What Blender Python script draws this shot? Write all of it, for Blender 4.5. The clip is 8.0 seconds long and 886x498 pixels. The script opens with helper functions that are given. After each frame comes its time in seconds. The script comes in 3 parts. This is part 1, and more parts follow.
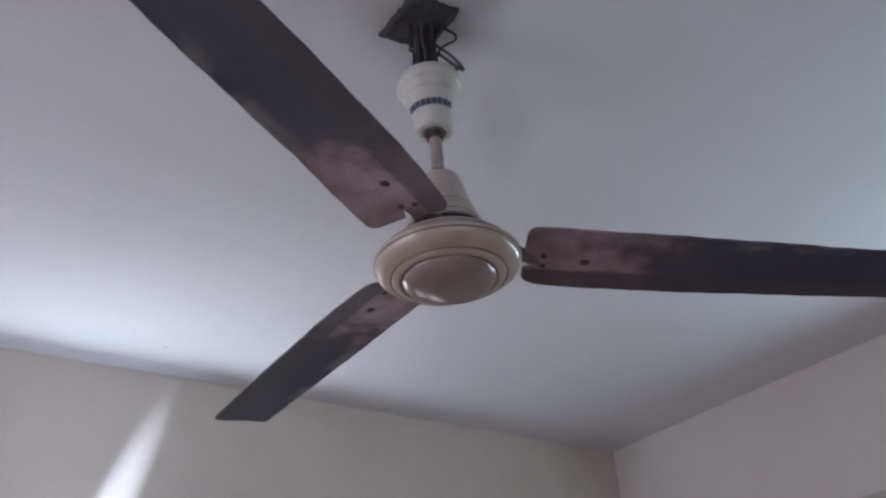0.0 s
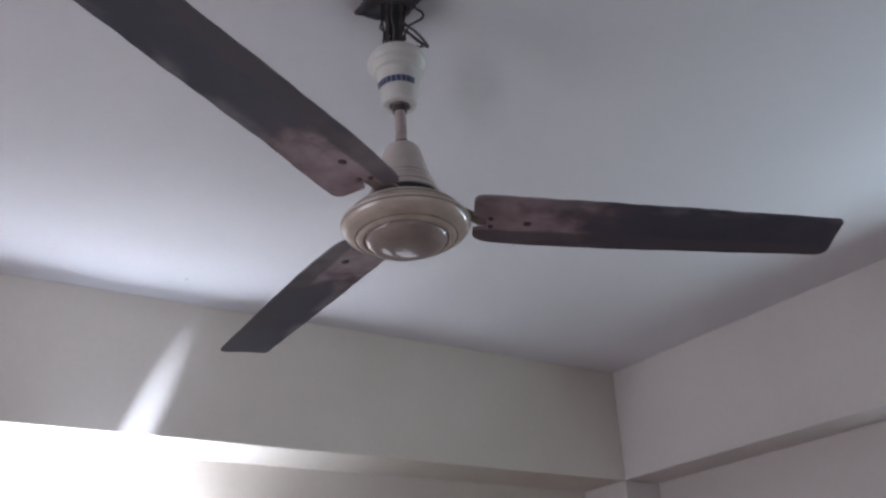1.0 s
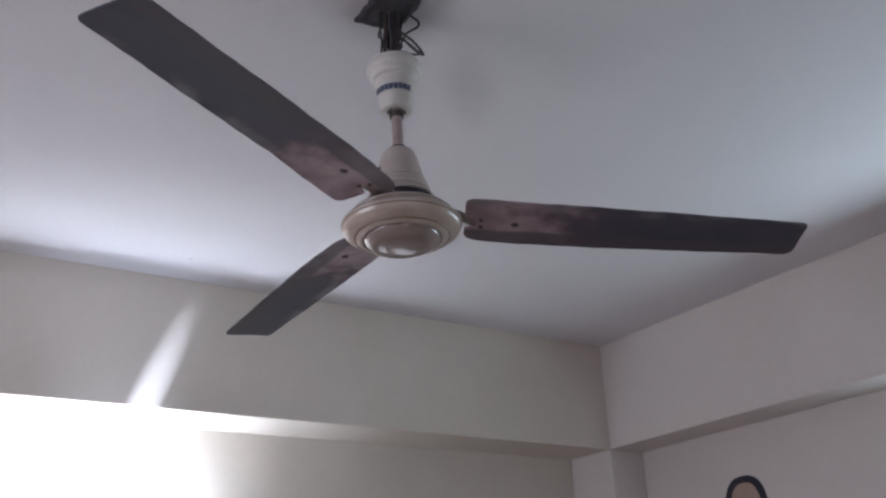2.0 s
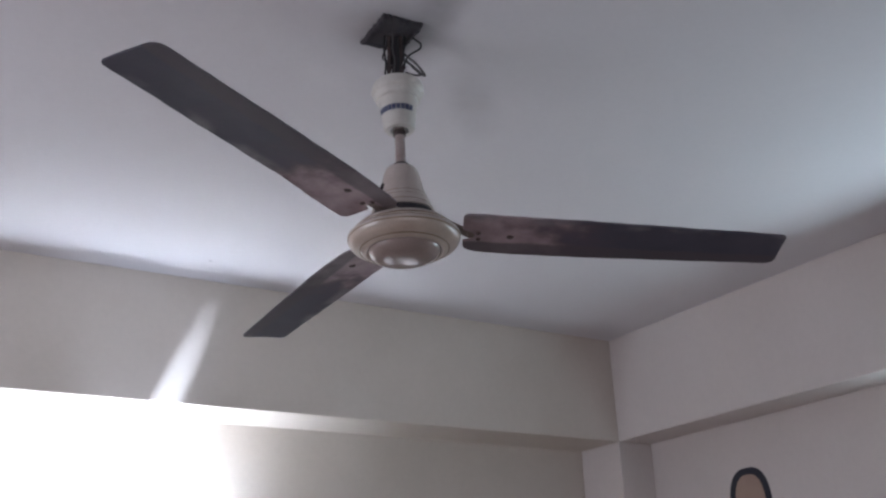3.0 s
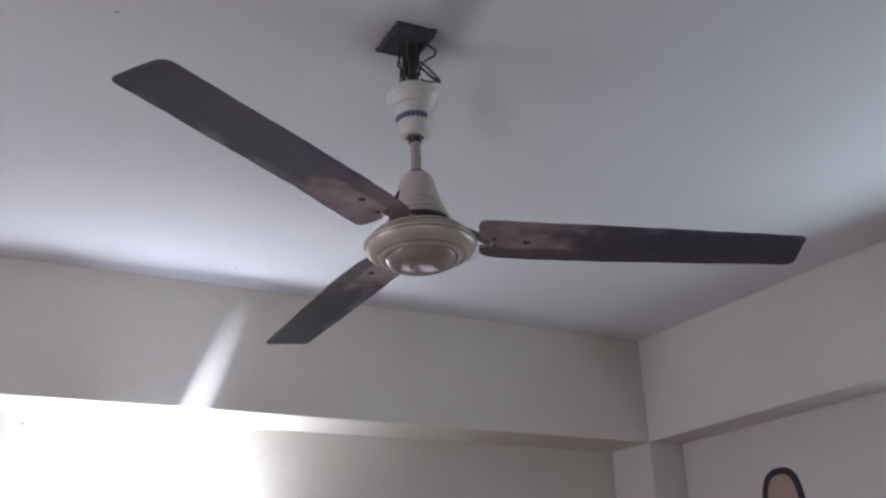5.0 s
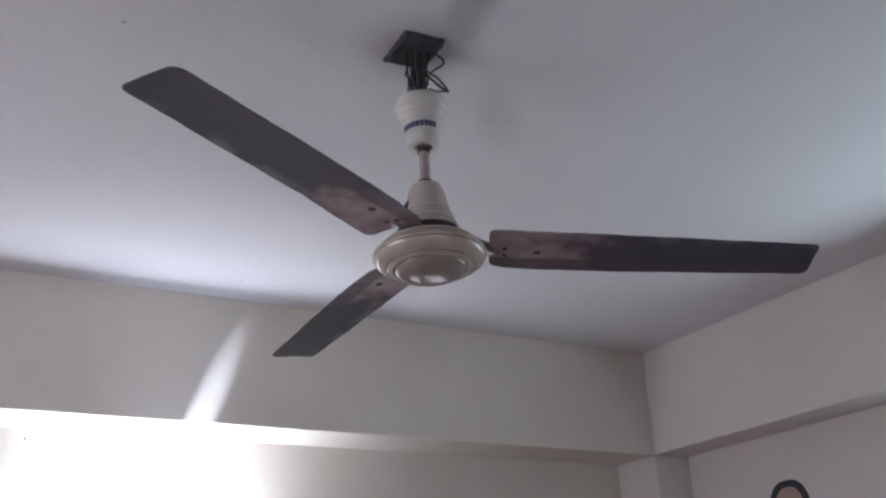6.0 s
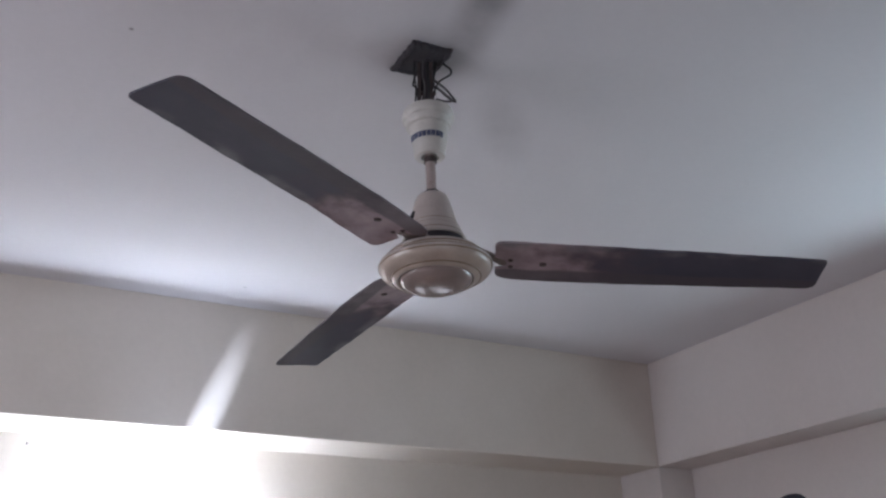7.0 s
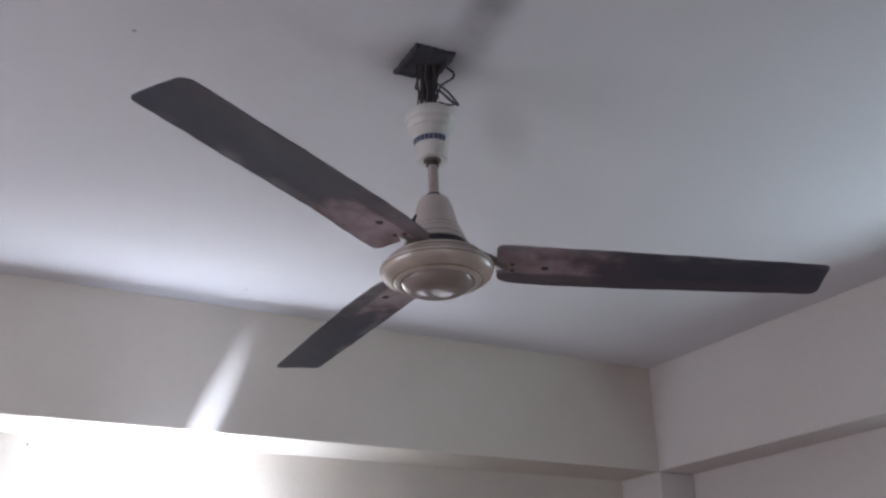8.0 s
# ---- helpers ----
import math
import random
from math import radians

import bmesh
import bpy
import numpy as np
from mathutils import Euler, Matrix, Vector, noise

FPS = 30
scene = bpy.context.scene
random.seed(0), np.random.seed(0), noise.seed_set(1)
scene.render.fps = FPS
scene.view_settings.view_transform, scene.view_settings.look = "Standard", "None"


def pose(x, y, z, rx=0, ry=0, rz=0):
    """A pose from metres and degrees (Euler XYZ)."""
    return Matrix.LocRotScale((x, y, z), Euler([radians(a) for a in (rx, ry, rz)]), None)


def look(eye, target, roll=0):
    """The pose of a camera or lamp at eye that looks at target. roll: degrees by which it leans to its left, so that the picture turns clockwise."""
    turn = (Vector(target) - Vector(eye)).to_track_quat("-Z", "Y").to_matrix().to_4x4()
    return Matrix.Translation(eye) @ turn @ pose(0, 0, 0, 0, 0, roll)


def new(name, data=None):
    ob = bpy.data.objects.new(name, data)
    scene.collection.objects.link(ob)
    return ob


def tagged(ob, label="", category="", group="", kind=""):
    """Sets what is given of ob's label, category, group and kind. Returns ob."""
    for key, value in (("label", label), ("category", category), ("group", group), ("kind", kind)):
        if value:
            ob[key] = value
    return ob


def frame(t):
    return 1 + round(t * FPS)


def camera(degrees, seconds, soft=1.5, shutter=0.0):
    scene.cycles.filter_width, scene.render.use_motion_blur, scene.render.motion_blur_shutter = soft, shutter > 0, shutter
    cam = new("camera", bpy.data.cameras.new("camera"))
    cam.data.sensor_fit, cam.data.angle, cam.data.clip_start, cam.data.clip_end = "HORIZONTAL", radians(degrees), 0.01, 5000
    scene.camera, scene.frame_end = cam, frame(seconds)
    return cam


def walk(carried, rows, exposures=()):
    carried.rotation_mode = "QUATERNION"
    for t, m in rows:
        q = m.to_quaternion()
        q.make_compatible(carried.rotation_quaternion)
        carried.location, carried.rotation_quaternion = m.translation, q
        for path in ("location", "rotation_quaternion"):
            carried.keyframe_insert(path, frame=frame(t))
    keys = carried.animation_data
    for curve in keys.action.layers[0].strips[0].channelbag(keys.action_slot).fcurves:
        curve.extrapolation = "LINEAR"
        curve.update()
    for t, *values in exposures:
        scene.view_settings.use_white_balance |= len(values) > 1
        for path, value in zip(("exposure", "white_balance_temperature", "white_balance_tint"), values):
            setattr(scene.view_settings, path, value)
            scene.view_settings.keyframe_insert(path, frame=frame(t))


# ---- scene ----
# camera and walk: t, x, y, z, yaw, pitch, lean to the right
cam = camera(47.70, 8.0, soft=2.4, shutter=0.4)
ROWS = [
    (0.0, -0.7472, -1.0178, 1.6633, -36.51, 29.28, 4.29),
    (0.5, -0.7045, -1.1518, 1.6545, -33.30, 26.91, 2.20),
    (1.0, -0.7563, -1.2764, 1.6292, -33.28, 24.38, 2.72),
    (1.5, -0.7990, -1.3470, 1.6350, -33.72, 22.42, 2.50),
    (2.8, -0.8592, -1.4965, 1.6422, -32.53, 21.77, 2.31),
    (3.0, -0.8610, -1.5269, 1.6355, -32.08, 21.42, 2.17),
    (3.5, -0.8696, -1.5661, 1.6315, -31.66, 20.78, 2.96),
    (4.0, -0.8408, -1.5912, 1.6431, -30.39, 20.43, 1.79),
    (4.5, -0.8311, -1.5744, 1.6483, -29.92, 20.77, 2.07),
    (6.0, -0.8435, -1.5251, 1.6475, -30.06, 22.23, 2.55),
    (6.5, -0.8320, -1.5255, 1.6580, -29.64, 22.33, 1.52),
    (7.0, -0.8429, -1.5194, 1.6580, -29.81, 22.62, 1.83),
    (7.5, -0.8406, -1.5233, 1.6558, -29.62, 22.77, 1.53),
    (8.0, -0.8420, -1.5175, 1.6602, -29.71, 22.78, 1.47),
]
walk(cam, [(t, pose(x, y, z, 90 + pitch, 0, yaw) @ pose(0, 0, 0, 0, 0, -lean)) for t, x, y, z, yaw, pitch, lean in ROWS],
     exposures=[(0.0, 0.18, 5940, 11), (1.0, 0.19, 5990, 12), (1.5, 0.20, 6020, 12), (3.0, 0.21, 6030, 12), (8.0, 0.21, 6030, 12)])

# room, metres: the fan hangs at x = y = 0
CEIL = 2.80
BEAM_X, BEAM_Y, BEAM_Z = 1.901, 1.587, 2.373      # inner faces and underside of the beams
WALL_X, WALL_Y = 2.077, 1.830                     # inner faces of the walls under them
LEFT_X, BACK_Y = -2.35, -3.10

# ---------------------------------------------------------------- world and light
world = bpy.data.worlds.new("world")
scene.world = world
world.use_nodes = True
wn = world.node_tree.nodes
sky = wn.new("ShaderNodeTexSky")
sky.sky_type, sky.sun_disc = "NISHITA", False
sky.sun_elevation, sky.sun_rotation = radians(75), radians(150)
world.node_tree.links.new(sky.outputs[0], wn["Background"].inputs[0])
wn["Background"].inputs[1].default_value = 0.10


def area_lamp(name, eye, target, size, size_y, power, colour, spread=180):
    data = bpy.data.lights.new(name, "AREA")
    data.shape, data.size, data.size_y, data.energy, data.color = "RECTANGLE", size, size_y, power, colour
    data.spread = radians(spread)
    ob = new(name, data)
    ob.matrix_world = look(eye, target)
    return ob


sun_data = bpy.data.lights.new("sun", "SUN")
sun_data.energy, sun_data.angle, sun_data.color = 2.5, radians(0.5), (1.0, 0.95, 0.88)
sun = new("sun", sun_data)
sun.matrix_world = look((0, 0, 8), (-0.8, -1.38, 2.0))
# daylight in assumed windows out of view, added to brighten beams and walls
area_lamp("daylight_back_window", (-0.95, BACK_Y + 0.03, 1.75), (-0.95, 0, 1.15), 1.5, 1.2, 7.0, (0.93, 0.93, 1.0))
area_lamp("daylight_left_window", (LEFT_X + 0.03, 0.35, 1.90), (0, 0.35, 1.15), 1.4, 1.1, 18.5, (0.96, 0.925, 0.98))
# added lamps in an unseen window, for two soft reflections in the motor's dome
for pane_x in (0.765, 1.135):
    area_lamp("dome_reflection_lamp", (pane_x, WALL_Y - 0.02, 1.40), (pane_x, 0, 0.50), 0.22, 0.6, 0.6, (0.96, 0.94, 1.0))
# daylight in the ventilator opening, its height set by the ceiling's shadow band
area_lamp("daylight_right_window", (WALL_X - 0.02, -0.42, 2.14), (0, -0.42, 2.40), 1.2, 0.18, 9.6, (0.78, 0.95, 1.0))
# added spots without fixtures: one draws a narrow streak up the beam, one a soft glow round its foot
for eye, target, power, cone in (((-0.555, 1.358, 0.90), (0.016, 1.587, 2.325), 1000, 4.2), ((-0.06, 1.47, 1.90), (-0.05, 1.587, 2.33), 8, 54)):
    streak_data = bpy.data.lights.new("streak_glow_spot", "SPOT")
    streak_data.energy, streak_data.spot_size, streak_data.spot_blend, streak_data.shadow_soft_size = power, radians(cone), 1.0, 0.005
    streak_data.color = (0.78, 0.86, 1.0)
    new("streak_glow_spot", streak_data).matrix_world = look(eye, target)


# ---------------------------------------------------------------- materials
def material(name, colour, rough=0.6, metal=0.0, second=None, scale=6.0, amount=0.5, fine=120.0, bump=0.15, spec=0.5, coat=0.0, speckle=0.18, gloss=0.12):
    """Two-scale noise between two colours, with fine relief."""
    m = bpy.data.materials.new(name)
    m.use_nodes = True
    n, l = m.node_tree.nodes, m.node_tree.links
    b = n["Principled BSDF"]
    second = second or tuple(c * 0.8 for c in colour)
    tc = n.new("ShaderNodeTexCoord")
    big = n.new("ShaderNodeTexNoise")
    big.inputs["Scale"].default_value, big.inputs["Detail"].default_value = scale, 6
    small = n.new("ShaderNodeTexNoise")
    small.inputs["Scale"].default_value, small.inputs["Detail"].default_value = fine, 3
    l.new(tc.outputs["Object"], big.inputs["Vector"])
    l.new(tc.outputs["Object"], small.inputs["Vector"])
    ramp = n.new("ShaderNodeMapRange")
    ramp.inputs[1].default_value, ramp.inputs[2].default_value = 0.35, 0.7
    ramp.inputs[4].default_value = amount
    l.new(big.outputs[0], ramp.inputs[0])
    mix = n.new("ShaderNodeMix")
    mix.data_type = "RGBA"
    l.new(ramp.outputs[0], mix.inputs[0])
    mix.inputs[6].default_value, mix.inputs[7].default_value = (*colour, 1), (*second, 1)
    grain = n.new("ShaderNodeMix")
    grain.data_type, grain.blend_type = "RGBA", "MULTIPLY"
    grain.inputs[0].default_value = speckle
    l.new(mix.outputs[2], grain.inputs[6])
    l.new(small.outputs[0], grain.inputs[7])
    l.new(grain.outputs[2], b.inputs["Base Color"])
    bp = n.new("ShaderNodeBump")
    bp.inputs["Strength"].default_value, bp.inputs["Distance"].default_value = bump, 0.002
    l.new(small.outputs[0], bp.inputs["Height"])
    l.new(bp.outputs[0], b.inputs["Normal"])
    b.inputs["Roughness"].default_value, b.inputs["Metallic"].default_value = rough, metal
    b.inputs["Specular IOR Level"].default_value = spec
    b.inputs["Coat Weight"].default_value = coat
    b.inputs["Coat Roughness"].default_value = gloss
    return m


def ceiling_material():
    """White distemper, with soot round the fan's box, a dark trail beside it and a painted fan shadow."""
    m = material("ceiling_paint", (0.71, 0.69, 0.71), 0.85, second=(0.65, 0.63, 0.65), scale=1.3, amount=0.6, fine=60, bump=0.03, speckle=0.05)
    n, l = m.node_tree.nodes, m.node_tree.links
    b = n["Principled BSDF"]
    tc = n.new("ShaderNodeTexCoord")
    wob = n.new("ShaderNodeTexNoise")
    wob.inputs["Scale"].default_value, wob.inputs["Detail"].default_value = 7, 4
    l.new(tc.outputs["Object"], wob.inputs["Vector"])
    last = b.inputs["Base Color"].links[0].from_socket
    # second entry: dark trail; third: the fan's faint shadow, painted into the colour
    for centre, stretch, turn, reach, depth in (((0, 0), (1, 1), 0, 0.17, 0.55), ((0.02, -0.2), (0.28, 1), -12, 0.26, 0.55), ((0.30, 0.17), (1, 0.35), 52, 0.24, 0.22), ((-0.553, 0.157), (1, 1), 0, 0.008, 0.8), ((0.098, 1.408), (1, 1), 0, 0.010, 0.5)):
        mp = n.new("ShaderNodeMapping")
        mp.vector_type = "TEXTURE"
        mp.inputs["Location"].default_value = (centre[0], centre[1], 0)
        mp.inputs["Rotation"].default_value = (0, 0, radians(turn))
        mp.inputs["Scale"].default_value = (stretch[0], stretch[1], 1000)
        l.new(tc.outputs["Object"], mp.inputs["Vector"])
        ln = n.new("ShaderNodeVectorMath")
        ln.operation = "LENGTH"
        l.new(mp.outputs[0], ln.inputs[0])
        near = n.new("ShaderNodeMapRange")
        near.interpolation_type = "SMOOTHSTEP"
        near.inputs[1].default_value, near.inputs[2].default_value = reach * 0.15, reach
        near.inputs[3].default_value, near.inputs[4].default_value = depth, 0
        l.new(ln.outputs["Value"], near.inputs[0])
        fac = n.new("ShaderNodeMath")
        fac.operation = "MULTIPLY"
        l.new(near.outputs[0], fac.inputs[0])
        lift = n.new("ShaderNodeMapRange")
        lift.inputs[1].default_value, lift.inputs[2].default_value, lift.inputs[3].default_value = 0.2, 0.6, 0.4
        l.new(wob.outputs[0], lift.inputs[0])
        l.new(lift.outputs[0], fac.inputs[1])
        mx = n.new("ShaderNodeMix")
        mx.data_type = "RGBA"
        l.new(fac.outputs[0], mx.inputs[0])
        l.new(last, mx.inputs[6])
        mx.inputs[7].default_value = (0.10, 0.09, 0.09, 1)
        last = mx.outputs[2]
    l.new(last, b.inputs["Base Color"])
    return m


def blade_material():
    """Pinkish brown enamel near the hub, caked with dark grey dust further out; the border is ragged."""
    m = material("dusty_blade", (0.48, 0.37, 0.40), 0.45, second=(0.24, 0.165, 0.18), scale=22, amount=0.75, fine=240, bump=0.25, spec=0.32)
    n, l = m.node_tree.nodes, m.node_tree.links
    b = n["Principled BSDF"]
    tc = n.new("ShaderNodeTexCoord")
    sep = n.new("ShaderNodeSeparateXYZ")
    l.new(tc.outputs["Object"], sep.inputs[0])
    mp = n.new("ShaderNodeMapping")
    mp.inputs["Scale"].default_value = (0.95, 1.1, 1)
    info = n.new("ShaderNodeObjectInfo")
    off = n.new("ShaderNodeVectorMath")
    off.operation = "ADD"
    l.new(tc.outputs["Object"], off.inputs[0])
    l.new(info.outputs["Random"], off.inputs[1])
    l.new(off.outputs[0], mp.inputs["Vector"])
    rag = n.new("ShaderNodeTexNoise")
    rag.inputs["Scale"].default_value, rag.inputs["Detail"].default_value, rag.inputs["Roughness"].default_value = 17, 6, 0.55
    l.new(mp.outputs[0], rag.inputs["Vector"])
    mul = n.new("ShaderNodeMath")
    mul.operation = "MULTIPLY_ADD"
    l.new(rag.outputs[0], mul.inputs[0])
    mul.inputs[1].default_value = 0.32
    l.new(sep.outputs["X"], mul.inputs[2])
    rng = n.new("ShaderNodeMapRange")
    rng.interpolation_type = "SMOOTHSTEP"
    rng.inputs[1].default_value, rng.inputs[2].default_value = 0.325, 0.50
    l.new(mul.outputs[0], rng.inputs[0])
    dust = n.new("ShaderNodeMix")
    dust.data_type = "RGBA"
    l.new(rag.outputs[0], dust.inputs[0])
    dust.inputs[6].default_value, dust.inputs[7].default_value = (0.051, 0.050, 0.070, 1), (0.088, 0.084, 0.114, 1)
    fade = n.new("ShaderNodeMapRange")      # reddish brown paint shows through the first of the dust
    fade.interpolation_type = "SMOOTHSTEP"
    fade.inputs[1].default_value, fade.inputs[2].default_value = 0.38, 0.57
    l.new(mul.outputs[0], fade.inputs[0])
    thin = n.new("ShaderNodeMix")
    thin.data_type = "RGBA"
    l.new(fade.outputs[0], thin.inputs[0])
    thin.inputs[6].default_value = (0.135, 0.092, 0.106, 1)
    l.new(dust.outputs[2], thin.inputs[7])
    edge = n.new("ShaderNodeMath")      # darker strip along the leading edge
    edge.operation = "MULTIPLY_ADD"
    l.new(rag.outputs[0], edge.inputs[0])
    edge.inputs[1].default_value = 0.016
    l.new(sep.outputs["Y"], edge.inputs[2])
    caked = n.new("ShaderNodeMapRange")
    caked.interpolation_type = "SMOOTHSTEP"
    caked.inputs[1].default_value, caked.inputs[2].default_value, caked.inputs[4].default_value = 0.031, 0.039, 0.80
    l.new(edge.outputs[0], caked.inputs[0])
    mx = n.new("ShaderNodeMix")
    mx.data_type = "RGBA"
    l.new(rng.outputs[0], mx.inputs[0])
    l.new(b.inputs["Base Color"].links[0].from_socket, mx.inputs[6])
    l.new(thin.outputs[2], mx.inputs[7])
    strip_mix = n.new("ShaderNodeMix")
    strip_mix.data_type = "RGBA"
    l.new(caked.outputs[0], strip_mix.inputs[0])
    l.new(mx.outputs[2], strip_mix.inputs[6])
    strip_mix.inputs[7].default_value = (0.085, 0.072, 0.085, 1)
    # paler dust in patches behind the trailing edge
    patch = n.new("ShaderNodeTexNoise")
    patch.inputs["Scale"].default_value, patch.inputs["Detail"].default_value = 9, 5
    l.new(mp.outputs[0], patch.inputs["Vector"])
    spots = n.new("ShaderNodeMapRange")
    spots.interpolation_type = "SMOOTHSTEP"
    spots.inputs[1].default_value, spots.inputs[2].default_value, spots.inputs[4].default_value = 0.46, 0.62, 0.8
    l.new(patch.outputs[0], spots.inputs[0])
    strip = n.new("ShaderNodeMapRange")
    strip.interpolation_type = "SMOOTHSTEP"
    strip.inputs[1].default_value, strip.inputs[2].default_value = -0.030, -0.050
    l.new(sep.outputs["Y"], strip.inputs[0])
    pale = n.new("ShaderNodeMath")
    pale.operation = "MULTIPLY"
    l.new(spots.outputs[0], pale.inputs[0])
    l.new(strip.outputs[0], pale.inputs[1])
    worn = n.new("ShaderNodeMix")
    worn.data_type = "RGBA"
    l.new(pale.outputs[0], worn.inputs[0])
    l.new(strip_mix.outputs[2], worn.inputs[6])
    worn.inputs[7].default_value = (0.21, 0.19, 0.21, 1)
    l.new(worn.outputs[2], b.inputs["Base Color"])
    rr = n.new("ShaderNodeMapRange")
    rr.inputs[3].default_value, rr.inputs[4].default_value = 0.38, 0.62
    l.new(rng.outputs[0], rr.inputs[0])
    l.new(rr.outputs[0], b.inputs["Roughness"])
    return m


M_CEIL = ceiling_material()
M_WALL = material("cream_distemper", (0.665, 0.61, 0.585), 0.8, second=(0.60, 0.545, 0.515), scale=1.5, amount=0.6, fine=55, bump=0.04, speckle=0.07)
# M_WALL's cream again; the far side's warmer light is put into the colour
M_WALL_FAR = material("cream_distemper_warm_light", (0.665, 0.605, 0.545), 0.8, second=(0.54, 0.478, 0.415), scale=1.4, amount=0.75, fine=55, bump=0.04, speckle=0.07)
M_FLOOR = material("floor_tile", (0.33, 0.25, 0.205), 0.35, second=(0.26, 0.195, 0.16), scale=4, fine=40, bump=0.05)
M_BLADE = blade_material()
M_CREAM = material("aged_cream_enamel", (0.60, 0.51, 0.43), 0.30, second=(0.40, 0.31, 0.25), scale=14, amount=0.8, fine=200, bump=0.03, coat=0.5, gloss=0.05)
M_BELL = material("greyed_cream_enamel", (0.55, 0.49, 0.45), 0.40, second=(0.40, 0.33, 0.29), scale=18, amount=0.7, fine=200, bump=0.05, coat=0.2)
M_DOME = material("brown_tinted_enamel", (0.36, 0.285, 0.26), 0.13, second=(0.26, 0.20, 0.18), scale=18, amount=0.6, fine=220, bump=0.03, coat=0.25)
M_CANOPY = material("white_glossy_plastic", (0.68, 0.66, 0.61), 0.28, second=(0.55, 0.52, 0.47), scale=20, amount=0.5, fine=200, bump=0.03, coat=0.5)
M_ROD = material("rusted_painted_rod", (0.42, 0.36, 0.34), 0.5, second=(0.27, 0.19, 0.17), scale=45, amount=0.8, fine=260, bump=0.2)
M_GRIME = material("brown_grime", (0.20, 0.14, 0.095), 0.45, second=(0.32, 0.24, 0.16), scale=40, amount=0.8)
M_DARK = material("blackened_steel", (0.042, 0.038, 0.046), 0.85, second=(0.07, 0.058, 0.06), scale=40, amount=0.6, fine=240, bump=0.1)
M_RUST = material("rusty_shackle", (0.05, 0.038, 0.037), 0.7, second=(0.085, 0.055, 0.05), scale=50, amount=0.8, fine=260, bump=0.3)
M_WIRE = material("black_insulation", (0.02, 0.02, 0.022), 0.5, scale=30)
M_WIRE_GREY = material("grey_insulation", (0.09, 0.085, 0.085), 0.5, scale=30)
M_BLUE = material("faded_blue_print", (0.06, 0.072, 0.145), 0.4, second=(0.16, 0.17, 0.23), scale=90, amount=0.7)
M_SCREW = material("dark_screw", (0.11, 0.08, 0.078), 0.5, metal=0.2, scale=60)
M_IRON = material("blade_iron_paint", (0.30, 0.25, 0.23), 0.45, second=(0.18, 0.14, 0.125), scale=40, amount=0.7)
M_FIXTURE = material("white_fixture_enamel", (0.75, 0.75, 0.74), 0.35, scale=8)
# dark colour stands in for shade, so the strip stays grey by the lamp
M_TRUNK = material("darkened_grey_pvc", (0.20, 0.195, 0.20), 0.5, scale=10)
M_STICK_DARK = material("dark_sticker_print", (0.018, 0.02, 0.035), 0.55, scale=20)
M_STICK_TAN = material("tan_sticker_print", (0.42, 0.30, 0.24), 0.55, second=(0.36, 0.25, 0.2), scale=20)
M_FRAME = material("painted_window_frame", (0.5, 0.48, 0.45), 0.5, scale=10)
M_GROUND = material("dry_ground", (0.25, 0.22, 0.18), 0.95, second=(0.16, 0.15, 0.11), scale=0.5, fine=8)

M_GLASS = bpy.data.materials.new("window_glass")
M_GLASS.use_nodes = True
gb = M_GLASS.node_tree.nodes["Principled BSDF"]
gb.inputs["Transmission Weight"].default_value, gb.inputs["Roughness"].default_value, gb.inputs["IOR"].default_value = 1.0, 0.02, 1.45

M_TUBE = bpy.data.materials.new("lit_tube")
M_TUBE.use_nodes = True
tb = M_TUBE.node_tree.nodes["Principled BSDF"]
tb.inputs["Emission Color"].default_value, tb.inputs["Emission Strength"].default_value = (0.84, 0.91, 1.0, 1), 22.5


# ---------------------------------------------------------------- builders
def mesh_object(name, bm, mat, smooth=False):
    bmesh.ops.recalc_face_normals(bm, faces=bm.faces)
    me = bpy.data.meshes.new(name)
    bm.to_mesh(me)
    bm.free()
    me.materials.append(mat)
    if smooth:
        me.polygons.foreach_set("use_smooth", [True] * len(me.polygons))
        me.set_sharp_from_angle(angle=radians(38))
    return new(name, me)


def part(name, bm, mat, parent, label="", smooth=False, m=None):
    ob = mesh_object(name, bm, mat, smooth)
    ob.parent = parent
    if m is not None:
        ob.matrix_basis = m
    return tagged(ob, label)


def box(x0, x1, y0, y1, z0, z1, bevel=0.0, bm=None):
    own = bm is None
    bm = bmesh.new() if own else bm
    r = bmesh.ops.create_cube(bm, size=1.0, matrix=Matrix.Translation(((x0 + x1) / 2, (y0 + y1) / 2, (z0 + z1) / 2)) @ Matrix.Diagonal((x1 - x0, y1 - y0, z1 - z0, 1)))
    if bevel:
        edges = list({e for v in r["verts"] for e in v.link_edges})
        bmesh.ops.bevel(bm, geom=edges, offset=bevel, segments=2, affect="EDGES", profile=0.6)
    return bm


